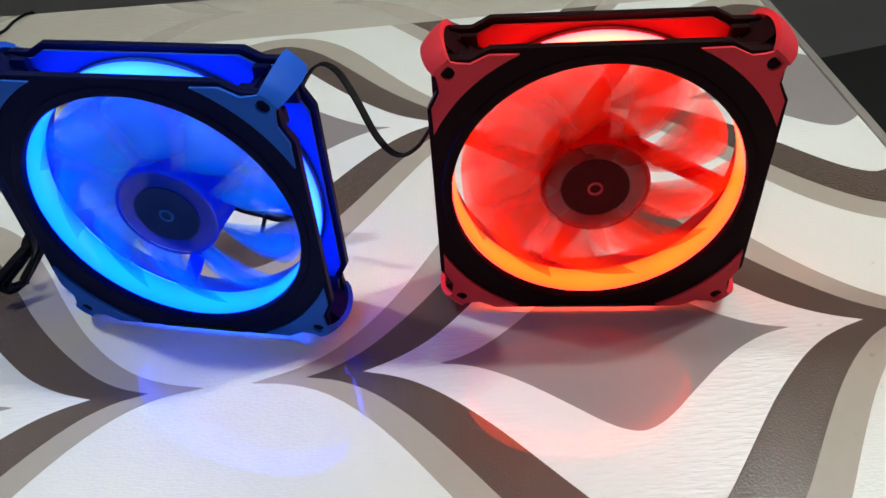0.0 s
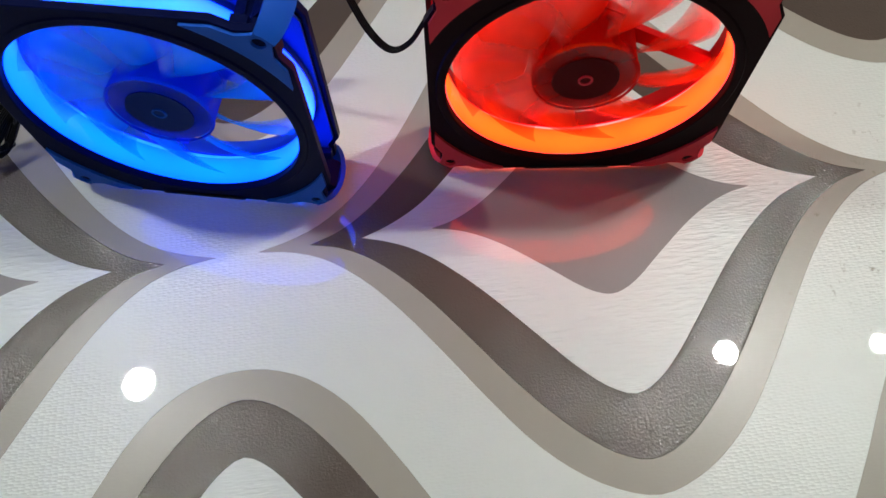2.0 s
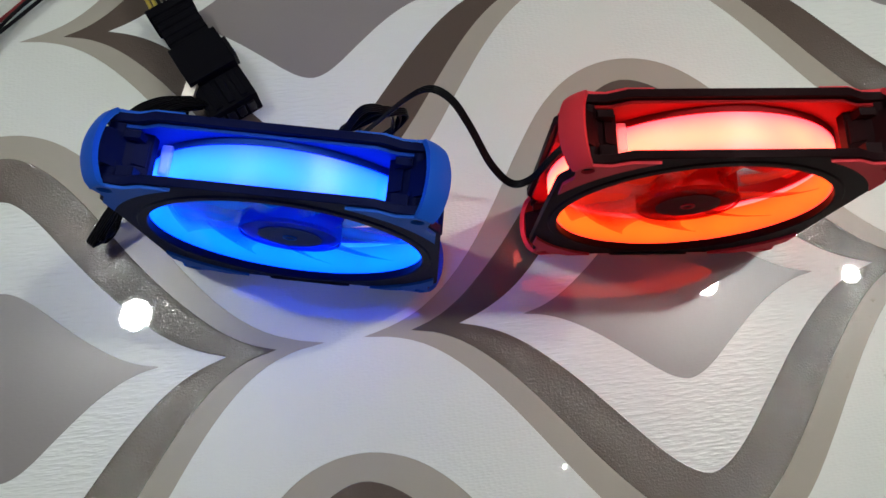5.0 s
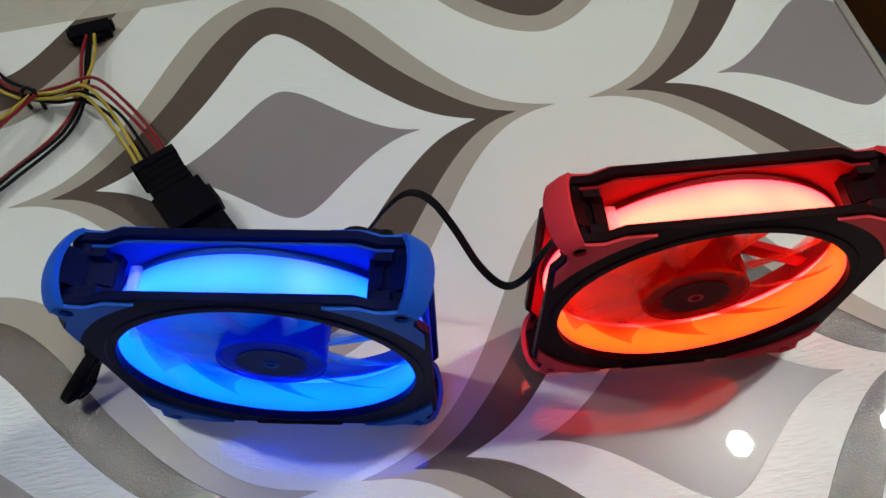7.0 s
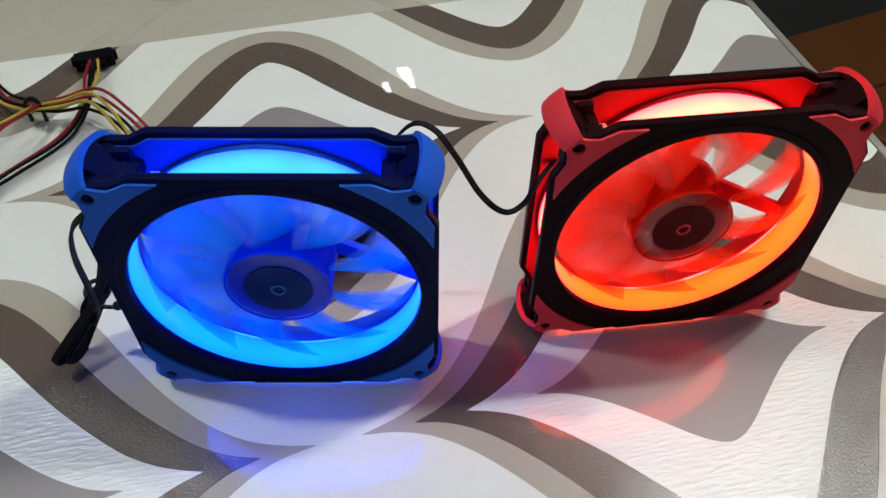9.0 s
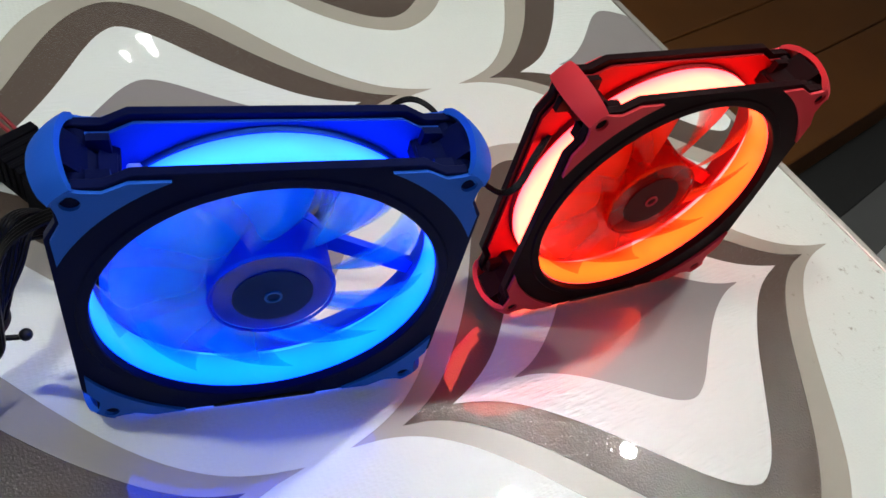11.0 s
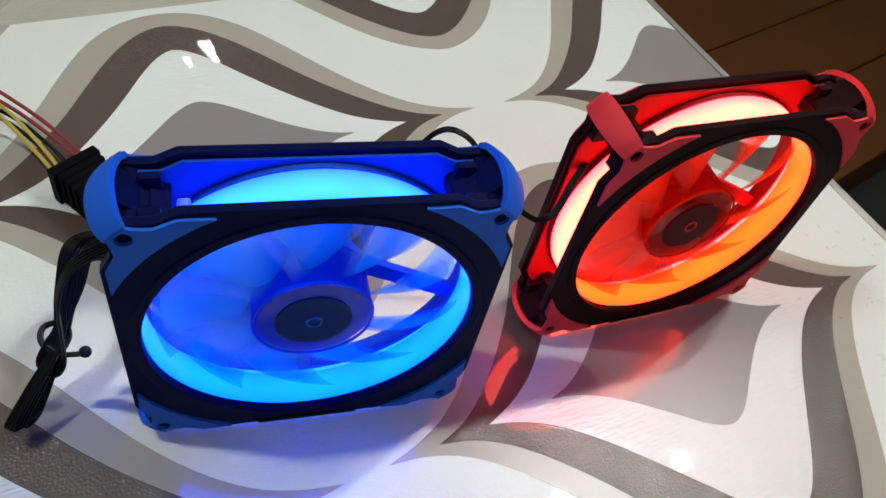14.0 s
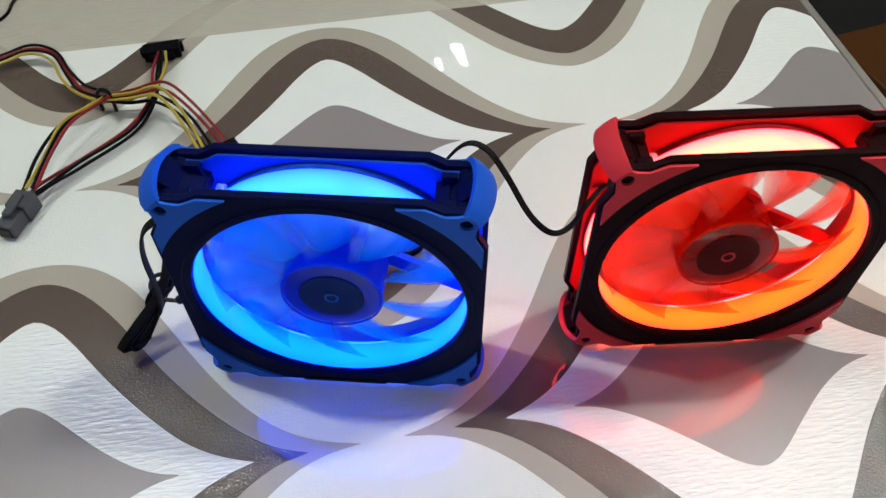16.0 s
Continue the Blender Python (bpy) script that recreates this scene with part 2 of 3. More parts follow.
MAT = {
    "cloth": cloth_material(),
    "black_plastic": surface("black_plastic", (0.004, 0.004, 0.006), 0.55, spec=0.03),
    # black plastic with the ring's spilled glow mixed into the base colour
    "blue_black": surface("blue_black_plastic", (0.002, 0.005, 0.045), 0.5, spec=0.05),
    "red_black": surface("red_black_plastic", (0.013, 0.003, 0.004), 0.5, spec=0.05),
    # ring light coloured into liner, duct, motor base and struts
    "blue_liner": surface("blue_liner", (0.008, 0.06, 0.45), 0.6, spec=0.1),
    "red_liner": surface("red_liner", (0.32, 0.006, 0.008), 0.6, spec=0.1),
    "black_gloss": surface("black_gloss", (0.006, 0.006, 0.008), 0.35, spec=0.18),
    "blue_rubber": surface("blue_rubber", (0.007, 0.10, 0.62), 0.6, (0.006, 0.085, 0.53), spec=0.2),
    "red_rubber": surface("red_rubber", (0.68, 0.035, 0.05), 0.6, (0.58, 0.028, 0.04), spec=0.2),
    "blue_in": ring_glow("blue_diffuser_inside", (0.0, 0.026, 0.85), (0.0, 0.064, 1.0), BLUE_GLOW, 0.0085, 0.0080),
    "blue_out": ring_glow("blue_diffuser_outside", (0.0, 0.022, 1.0), (0.004, 0.088, 1.0), BLUE_GLOW * 1.2, 0.0105, 0.0085),
    "red_in": ring_glow("red_diffuser_inside", (0.85, 0.018, 0.002), (1.0, 0.056, 0.003), RED_GLOW, 0.0085, 0.0080),
    "red_out": ring_glow("red_diffuser_outside", (1.0, 0.012, 0.035), (1.0, 0.092, 0.052), RED_GLOW * 1.75, 0.0105, 0.0085),
    # clear rotor plastic with the ring's light put into its colour
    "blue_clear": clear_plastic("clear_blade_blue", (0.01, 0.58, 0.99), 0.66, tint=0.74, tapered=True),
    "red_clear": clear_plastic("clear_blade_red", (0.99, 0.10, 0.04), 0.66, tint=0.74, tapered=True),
    "blue_hub": clear_plastic("clear_hub_blue", (0.008, 0.12, 0.75), 0.42, rough=0.1, tint=0.25),
    "red_hub": clear_plastic("clear_hub_red", (0.62, 0.016, 0.012), 0.42, rough=0.1, tint=0.25),
    "frosted": clear_plastic("frosted_plastic", (0.8, 0.8, 0.85), 0.7),
    "blue_label": surface("blue_hub_label", (0.006, 0.028, 0.20), 0.4, spec=0.04),
    "red_label": surface("red_hub_label", (0.10, 0.005, 0.006), 0.4, spec=0.04),
    "wire_black": surface("wire_black", (0.0035, 0.0035, 0.0045), 0.42, spec=0.09),
    "wire_red": surface("wire_red", (0.21, 0.007, 0.013), 0.45, spec=0.3),
    "wire_yellow": surface("wire_yellow", (0.40, 0.31, 0.04), 0.45, spec=0.3),
    "grey_plastic": surface("grey_plastic", (0.05, 0.055, 0.062), 0.45),
    "metal": surface("trim_metal", (0.5, 0.47, 0.42), 0.4, metal=0.8),
    "wood": surface("brown_wood", (0.11, 0.040, 0.008), 0.55, (0.065, 0.022, 0.005), scale=60, spec=0.2),
    "wall": surface("painted_wall", (0.88, 0.88, 0.87), 0.85, (0.82, 0.82, 0.81), scale=15, relief_scale=300),
    "ceiling": surface("ceiling_paint", (0.90, 0.90, 0.89), 0.9, (0.86, 0.86, 0.85), scale=15, relief_scale=300),
    "floor": surface("grey_floor", (0.1, 0.1, 0.1), 0.5, (0.075, 0.075, 0.075), scale=40, relief_scale=400),
    "lamp": glow("lamp_diffuser", (0.98, 1.0, 0.955), LAMP_POWER),
    "dim_lamp": glow("dim_lamp_diffuser", (0.98, 1.0, 0.955), LAMP_POWER * 0.46),
    "strip": glow("strip_diffuser", (1.0, 0.98, 0.96), 24.0),
    "white_plastic": surface("white_plastic", (0.86, 0.87, 0.88), 0.4),
    "black_rug": surface("black_rug", (0.012, 0.012, 0.012), 0.9, relief=0.5, relief_scale=600),
    "red_cloth": surface("red_plastic", (0.22, 0.009, 0.012), 0.45),
}


# ---- mesh helpers ----
def finish(bm, name, material, smooth=True):
    bmesh.ops.remove_doubles(bm, verts=bm.verts, dist=1e-6)
    bmesh.ops.recalc_face_normals(bm, faces=bm.faces)
    me = bpy.data.meshes.new(name)
    bm.to_mesh(me)
    bm.free()
    for mm in material if isinstance(material, (list, tuple)) else (material,):
        me.materials.append(MAT[mm])
    if smooth:
        me.shade_smooth()
        me.set_sharp_from_angle(angle=radians(38))
    return me


def part(name, bm, material, parent, label="", smooth=True):
    ob = new(name, finish(bm, name, material, smooth))
    ob.parent = parent
    if label:
        ob["label"] = label
    return ob


def thing(name, label, category, m=None, group="", kind=""):
    ob = new(name)
    ob.empty_display_size = 0.02
    if m is not None:
        ob.matrix_basis = m
    return tagged(ob, label, category, group, kind)


def bevelled(ob, width=0.0005, segments=2):
    b = ob.modifiers.new("bevel", "BEVEL")
    b.width, b.segments, b.limit_method, b.angle_limit = width, segments, "ANGLE", radians(40)
    return ob


def slab(bm, outer, holes, y0, y1):
    """A plate in the x-z plane between two depths, with holes through it."""
    edges = []
    for loop in (outer, *holes):
        vs = [bm.verts.new((x, y0, z)) for x, z in loop]
        edges += [bm.edges.new((vs[k], vs[(k + 1) % len(vs)])) for k in range(len(vs))]
    made = bmesh.ops.triangle_fill(bm, use_beauty=True, use_dissolve=False, edges=edges)
    faces = [g for g in made["geom"] if isinstance(g, bmesh.types.BMFace)]
    back = bmesh.ops.extrude_face_region(bm, geom=faces)
    bmesh.ops.translate(bm, vec=(0, y1 - y0, 0), verts=[g for g in back["geom"] if isinstance(g, bmesh.types.BMVert)])
    bmesh.ops.recalc_face_normals(bm, faces=bm.faces)


def box(bm, lo, hi):
    made = bmesh.ops.create_cube(bm, size=1)
    size = [b - a for a, b in zip(lo, hi)]
    bmesh.ops.scale(bm, vec=size, verts=made["verts"])
    bmesh.ops.translate(bm, vec=[(a + b) / 2 for a, b in zip(lo, hi)], verts=made["verts"])
    return made["verts"]


def circle(r, n, cx=0.0, cz=0.0, start=0.0, end=360.0, close=True):
    count = n if close else n + 1
    return [(cx + r * math.cos(radians(start + (end - start) * k / n)), cz + r * math.sin(radians(start + (end - start) * k / n))) for k in range(count)]


def lathe(bm, profile, n, cz=0.0, closed=True):
    """Turns a profile of (radius, depth) round the y axis at the height cz."""
    rings = []
    for k in range(n):
        a = 2 * math.pi * k / n
        rings.append([bm.verts.new((r * math.cos(a), y, cz + r * math.sin(a))) for r, y in profile])
    m = len(profile)
    faces = []
    for k in range(n):
        for j in range(m if closed else m - 1):
            a, b = rings[k], rings[(k + 1) % n]
            faces.append((j, bm.faces.new((a[j], a[(j + 1) % m], b[(j + 1) % m], b[j]))))
    return faces


def glide(points, per=8):
    """A smooth line through the given points."""
    pts = [Vector(p) for p in points]
    pts = [2 * pts[0] - pts[1], *pts, 2 * pts[-1] - pts[-2]]
    out = []
    for k in range(1, len(pts) - 2):
        p0, p1, p2, p3 = pts[k - 1:k + 3]
        for j in range(per):
            t = j / per
            out.append(0.5 * (2 * p1 + (p2 - p0) * t + (2 * p0 - 5 * p1 + 4 * p2 - p3) * t * t + (3 * p1 - p0 - 3 * p2 + p3) * t ** 3))
    out.append(pts[-2])
    return out


def sweep(bm, line, section, side=None):
    """Carries a closed section (across, up) along a line."""
    rings = []
    across = side
    for k, p in enumerate(line):
        ahead = (line[min(k + 1, len(line) - 1)] - line[max(k - 1, 0)]).normalized()
        if across is None:
            across = ahead.cross(Vector((0, 0, 1)) if abs(ahead.z) < 0.9 else Vector((1, 0, 0)))
        across = (across - ahead * across.dot(ahead)).normalized()
        up = across.cross(ahead)
        rings.append([bm.verts.new(p + across * a + up * b) for a, b in section])
    n = len(section)
    for a, b in zip(rings, rings[1:]):
        for j in range(n):
            bm.faces.new((a[j], a[(j + 1) % n], b[(j + 1) % n], b[j]))
    bm.faces.new(rings[0][::-1])
    bm.faces.new(rings[-1])


def tube(bm, points, r, n=8, per=8):
    sweep(bm, glide(points, per), circle(r, n))


# ---- the room ----
def plain_box(name, lo, hi, material, label, category):
    bm = bmesh.new()
    box(bm, lo, hi)
    ob = new(name, finish(bm, name, material, False))
    return tagged(ob, label, category, kind="structure")


X0, X1, Y0, Y1, FLOOR, TOP = -1.7, 3.9, -1.7, 2.9, -0.75, 1.31
plain_box("floor", (X0, Y0, FLOOR - 0.1), (X1, Y1, FLOOR), "floor", "dull grey smooth floor beside the table", "floor")
plain_box("ceiling", (X0 - 0.1, Y0 - 0.1, TOP), (X1 + 0.1, Y1 + 0.1, TOP + 0.1), "ceiling", "plain off-white painted ceiling with round lamps", "ceiling")
plain_box("wall_north", (X0 - 0.1, Y1, FLOOR - 0.1), (X1 + 0.1, Y1 + 0.1, TOP), "wall", "plain pale painted wall", "wall")
plain_box("wall_south", (X0 - 0.1, Y0 - 0.1, FLOOR - 0.1), (X1 + 0.1, Y0, TOP), "wall", "plain pale painted wall", "wall")
plain_box("wall_west", (X0 - 0.1, Y0, FLOOR - 0.1), (X0, Y1, TOP), "wall", "plain pale painted wall", "wall")
plain_box("wall_east", (X1, Y0, FLOOR - 0.1), (X1 + 0.1, Y1, TOP), "wall", "plain pale painted wall", "wall")

# the last two lamps are unseen, added as fill to soften the fans' shadows
LAMPS = [(-0.617, 0.545, 0.034, "dim_lamp"), (0.65, 0.475, 0.025, "lamp"), (0.985, 0.46, 0.019, "lamp"), (0.272, 0.118, 0.0035, "lamp"), (-0.617, -0.95, 0.018, "dim_lamp"), (0.65, -0.95, 0.018, "dim_lamp")]


def ceiling_lamp(x, y, r, material):
    lamp = thing("ceiling_lamp", "round white recessed ceiling lamp, two of the set added as fill", "ceiling lamp", pose(x, y, TOP), "ceiling lamps")
    bm = bmesh.new()
    lathe(bm, [(r, 0.0), (r + 0.013, 0.0), (r + 0.013, 0.006), (r + 0.003, 0.012), (r, 0.01)], 40)
    bmesh.ops.rotate(bm, verts=bm.verts, cent=(0, 0, 0), matrix=Matrix.Rotation(radians(-90), 3, "X"))
    part("rim", bm, "white_plastic", lamp, "white plastic rim")
    bm = bmesh.new()
    made = bmesh.ops.create_cone(bm, cap_ends=True, segments=40, radius1=r * 0.995, radius2=r * 0.995, depth=0.004)
    bmesh.ops.translate(bm, vec=(0, 0, -0.0045), verts=made["verts"])
    part("diffuser", bm, material, lamp, "glowing round diffuser")
    return lamp


for lamp_place in LAMPS:
    ceiling_lamp(*lamp_place)


def strip_lamp(x, y, wide, long):
    lamp = thing("strip_lamp", "small flat rectangular white lamp lit on the ceiling", "ceiling lamp", pose(x, y, TOP), "strip lamps")
    bm = bmesh.new()
    box(bm, (-wide / 2 - 0.006, -long / 2 - 0.006, -0.0122), (wide / 2 + 0.006, long / 2 + 0.006, 0))
    bevelled(part("housing", bm, "white_plastic", lamp), 0.003)
    bm = bmesh.new()
    slab(bm, [(-wide / 2, long / 2), (wide / 2, long / 2), (wide / 2, -long / 2), (wide * 0.2, -long / 2)], [], 0.0125, 0.016)
    for v in bm.verts:
        v.co = (v.co.x, v.co.z, -v.co.y)
    part("diffuser", bm, "strip", lamp, "glowing rectangular diffuser")


strip_lamp(0.325, 2.2, 0.04, 0.11)
strip_lamp(0.25, 2.16, 0.02, 0.05)


# ---- the table ----
EDGE_X, WEST_X, NEAR_Y, FAR_Y = 0.275, -0.62, -0.42, 0.606


def build_table():
    table = thing("table", "table with a metal edge strip under a printed cloth", "table", pose(0, 0, 0))
    bm = bmesh.new()
    box(bm, (WEST_X, NEAR_Y, -0.028), (EDGE_X - 0.004, FAR_Y, -0.002))
    bevelled(part("tabletop", bm, "wood", table, "wooden tabletop"), 0.001)
    bm = bmesh.new()
    box(bm, (EDGE_X - 0.0035, NEAR_Y, -0.03), (EDGE_X + 0.002, FAR_Y, 0.0008))
    bevelled(part("edge_strip", bm, "metal", table, "pale metal edge strip"), 0.0008)
    for x in (WEST_X + 0.05, EDGE_X - 0.06):
        for y in (NEAR_Y + 0.05, FAR_Y - 0.06):
            bm = bmesh.new()
            box(bm, (x - 0.022, y - 0.022, FLOOR), (x + 0.022, y + 0.022, -0.028))
            bevelled(part("leg", bm, "black_plastic", table), 0.003)


build_table()
bm = bmesh.new()
box(bm, (WEST_X - 0.002, NEAR_Y, -0.002), (EDGE_X - 0.0038, FAR_Y + 0.001, 0.0))
tagged(new("tablecloth", finish(bm, "tablecloth", "cloth", False)), "glossy vinyl tablecloth printed with brown and grey curved diamonds", "tablecloth")


# ---- the fans ----
HALF, MID = 0.060, 0.063
DEPTH = 0.0256


def mirror4(quadrant):
    """A closed outline from its first quadrant, given from the top middle clockwise to the right middle."""
    right = quadrant + [(x, -z) for x, z in reversed(quadrant)]
    return right + [(-x, z) for x, z in reversed(right)]


def plate_outline():
    mm = [(0.038, 0.060), (0.0445, 0.0565), (0.049, 0.0565)] + circle(0.0062, 6, 0.0505, 0.0505, 80, 10, False) + [(0.0565, 0.049), (0.0565, 0.0445), (0.060, 0.038)]
    return mirror4(mm)


def lifted(loop):
    return [(x, z + MID) for x, z in loop]


def corner_pad(fan, sx, sz, material):
    """Rubber corner: a wing on the front plate, one on the rear plate and a loop that joins them round the outside."""
    bm = bmesh.new()
    outer = [(0.0285, 0.0582), (0.0385, 0.0584), (0.0448, 0.0553), (0.049, 0.0557)] + circle(0.0058, 6, 0.0507, 0.0507, 80, 10, False) + [(0.0557, 0.049), (0.0553, 0.0448), (0.0584, 0.0385), (0.0582, 0.0285)]
    a = math.degrees(math.atan2(0.0285, 0.0582))
    outer += circle(0.0648, 10, 0, 0, a, 90 - a, False)[1:-1]
    hole = circle(0.0025, 14, 0.0522, 0.0522)
    for y0, y1 in ((-0.0012, 0.0006), (DEPTH - 0.0006, DEPTH + 0.0012)):
        slab(bm, outer, [hole], y0, y1)
    q, p, c = 14, 7, 0.0420
    skins = []
    for inset in (0.0, 0.0021):
        rows = []
        for k in range(q + 1):
            y = -0.0012 + inset * 0.4 + (DEPTH + 0.0024 - inset * 0.8) * k / q
            bulge = math.sin(math.pi * k / q) ** 0.6
            r = 0.0180 + 0.0056 * bulge - inset
            rows.append([bm.verts.new((c + r * math.cos(a), y, c + r * math.sin(a))) for a in (radians(32.5 + 25 * j / p) for j in range(p + 1))])
        skins.append(rows)
    f, b = skins
    for k in range(q):
        for j in range(p):
            bm.faces.new((f[k][j], f[k][j + 1], f[k + 1][j + 1], f[k + 1][j]))
            bm.faces.new((b[k][j], b[k + 1][j], b[k + 1][j + 1], b[k][j + 1]))
    rim = [(k, 0) for k in range(q)] + [(q, j) for j in range(p)] + [(k, p) for k in range(q, 0, -1)] + [(0, j) for j in range(p, 0, -1)]
    for (k, j), (kk, jj) in zip(rim, rim[1:] + rim[:1]):
        bm.faces.new((f[k][j], f[kk][jj], b[kk][jj], b[k][j]))
    for v in bm.verts:
        v.co = (v.co.x * sx, v.co.y, v.co.z * sz + MID)
    part("corner_pad", bm, material, fan, "rubber corner pad with a screw hole")


def corner_post(fan, sx, sz, colour):
    """The dark web and screw boss that hold the two plates apart."""
    bm = bmesh.new()
    web = [(0.0405, 0.0452), (0.0405, 0.0495), (0.0460, 0.0520), (0.0500, 0.0550), (0.0540, 0.0550), (0.0550, 0.0540), (0.0550, 0.0500), (0.0520, 0.0460), (0.0495, 0.0405), (0.0452, 0.0405)]
    slab(bm, web, [], 0.003, DEPTH - 0.003)
    slab(bm, [(0.0480, 0.0535), (0.0535, 0.0592), (0.0571, 0.0571), (0.0592, 0.0535), (0.0535, 0.0480)], [], 0.0065, DEPTH - 0.0065)
    for y0, y1 in ((0.003, 0.0085), (DEPTH - 0.0085, DEPTH - 0.003)):
        slab(bm, circle(0.0042, 14, 0.0515, 0.0515), [], y0, y1)
        for a, b in ((0.0455, 0.0535), (0.0535, 0.0455)):
            slab(bm, [(a - 0.0032, b - 0.0028), (a + 0.0032, b - 0.0028), (a + 0.0028, b + 0.0025), (a - 0.0028, b + 0.0025)], [], y0, (y0 + y1) / 2 + (0.001 if y0 < 0.01 else 0) )
    slab(bm, [(0.0412, 0.0496), (0.0455, 0.0520), (0.0455, 0.0530), (0.0412, 0.0506)], [], 0.009, 0.018)
    for v in bm.verts:
        v.co = (v.co.x * sx, v.co.y, v.co.z * sz + MID)
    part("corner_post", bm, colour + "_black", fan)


def blade_mesh(bm, turn):
    """A pitched, swept blade, thickest along its middle and thinning to both edges."""
    layer = bm.verts.layers.float.new("thickness")
    rows, nr, ns = [], 8, 12
    for i in range(nr + 1):
        t = i / nr
        r = 0.0200 + (0.0506 - 0.0200) * t
        line = []
        for j in range(ns + 1):
            s = j / ns
            a = turn + 0.24 * (t * t - 0.2) + (s - 0.5) * (0.98 - 0.10 * t)
            y = 0.0208 - (0.0152 - 0.0008 * t) * (s + 0.08 * math.sin(math.pi * s))
            thick = math.sin(math.pi * s) ** 0.9 * min(1.0, 0.25 + 4 * (1 - t)) * min(1.0, 0.5 + 3 * t)
            line.append((r * math.cos(a), y, MID + r * math.sin(a), thick))
        rows.append(line)
    grids = []
    for way in (-1, 1):
        grid = []
        for line in rows:
            grid.append([bm.verts.new((x, y + way * (0.0001 + 0.0004 * thick), z)) for x, y, z, thick in line])
            for v, spot in zip(grid[-1], line):
                v[layer] = spot[3]
        grids.append(grid)
    f, b = grids
    for i in range(nr):
        for j in range(ns):
            bm.faces.new((f[i][j], f[i][j + 1], f[i + 1][j + 1], f[i + 1][j]))
            bm.faces.new((b[i][j], b[i + 1][j], b[i + 1][j + 1], b[i][j + 1]))
    rim = [(i, 0) for i in range(nr)] + [(nr, j) for j in range(ns)] + [(i, ns) for i in range(nr, 0, -1)] + [(0, j) for j in range(ns, 0, -1)]
    for (i, j), (k, l) in zip(rim, rim[1:] + rim[:1]):
        bm.faces.new((f[i][j], f[k][l], b[k][l], b[i][j]))


def case_fan(colour, m, label, first_blade):
    fan = thing("case_fan", label, "computer fan", m, "computer fans on the table")
    # front plate, with a raised ring round the opening
    bm = bmesh.new()
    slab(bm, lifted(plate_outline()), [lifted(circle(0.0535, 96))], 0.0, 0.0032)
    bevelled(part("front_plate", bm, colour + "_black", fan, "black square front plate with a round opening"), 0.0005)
    bm = bmesh.new()
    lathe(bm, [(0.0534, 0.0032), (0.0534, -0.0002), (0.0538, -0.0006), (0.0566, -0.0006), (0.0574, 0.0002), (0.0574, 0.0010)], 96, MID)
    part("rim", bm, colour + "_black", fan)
    bm = bmesh.new()
    slab(bm, lifted([(-0.019, -0.0590), (-0.013, -0.0578), (0.013, -0.0578), (0.019, -0.0590)]), [], -0.0013, 0.0004)
    bevelled(part("clip", bm, "black_gloss", fan), 0.0004)
    bm = bmesh.new()
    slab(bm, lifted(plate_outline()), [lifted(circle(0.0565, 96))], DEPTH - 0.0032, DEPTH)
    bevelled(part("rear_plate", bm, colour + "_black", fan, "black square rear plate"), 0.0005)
    # added reflector sheet; its colour stands for ring light on the black plate
    bm = bmesh.new()
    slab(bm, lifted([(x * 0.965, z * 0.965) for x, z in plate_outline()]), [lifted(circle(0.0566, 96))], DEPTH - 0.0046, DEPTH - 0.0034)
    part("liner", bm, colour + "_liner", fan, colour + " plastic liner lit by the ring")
    for sx in (-1, 1):
        for sz in (-1, 1):
            corner_pad(fan, sx, sz, colour + "_rubber")
            corner_post(fan, sx, sz, colour)
    # glowing diffuser ring between the plates
    bm = bmesh.new()
    faces = lathe(bm, [(0.0532, 0.0030), (0.0532, 0.0155), (0.0562, 0.0185), (0.0562, 0.0030)], 96, MID)
    for j, face in faces:
        face.material_index = 0 if j == 0 else 1
    part("light_ring", bm, (colour + "_in", colour + "_out"), fan, "glowing " + colour + " diffuser ring")
    bm = bmesh.new()
    box(bm, (-0.0395, 0.009, MID + 0.0395), (-0.0355, 0.020, MID + 0.0452))
    bevelled(part("ring_tab", bm, "frosted", fan, "frosted tab at the ring's end"), 0.0008)
    # the duct's colour carries the ring's light too
    bm = bmesh.new()
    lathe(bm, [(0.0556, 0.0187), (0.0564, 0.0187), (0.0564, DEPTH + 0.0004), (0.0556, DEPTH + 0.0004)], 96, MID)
    part("duct", bm, colour + "_liner", fan, colour + " ring light coloured into the duct behind it")
    # motor base and its four arms, their colour tinted as if ring-lit
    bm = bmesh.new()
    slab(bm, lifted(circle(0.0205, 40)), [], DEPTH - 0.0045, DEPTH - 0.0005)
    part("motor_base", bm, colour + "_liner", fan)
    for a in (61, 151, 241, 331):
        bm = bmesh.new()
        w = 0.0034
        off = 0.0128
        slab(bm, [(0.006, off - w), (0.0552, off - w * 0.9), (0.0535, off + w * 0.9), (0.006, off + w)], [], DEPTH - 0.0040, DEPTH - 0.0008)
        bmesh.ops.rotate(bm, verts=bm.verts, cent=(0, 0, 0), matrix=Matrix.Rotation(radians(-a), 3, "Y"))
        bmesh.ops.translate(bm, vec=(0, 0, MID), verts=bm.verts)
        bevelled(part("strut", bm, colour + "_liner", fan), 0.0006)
    # rotor: hub cup, label disc and blades
    bm = bmesh.new()
    lathe(bm, [(0.0001, 0.0042), (0.0188, 0.0042), (0.0200, 0.0052), (0.0203, 0.0205), (0.0190, 0.0205), (0.0188, 0.0058), (0.0001, 0.0056)], 56, MID, False)
    hub = part("hub", bm, colour + "_hub", fan, "translucent hub lit " + colour)
    bm = bmesh.new()
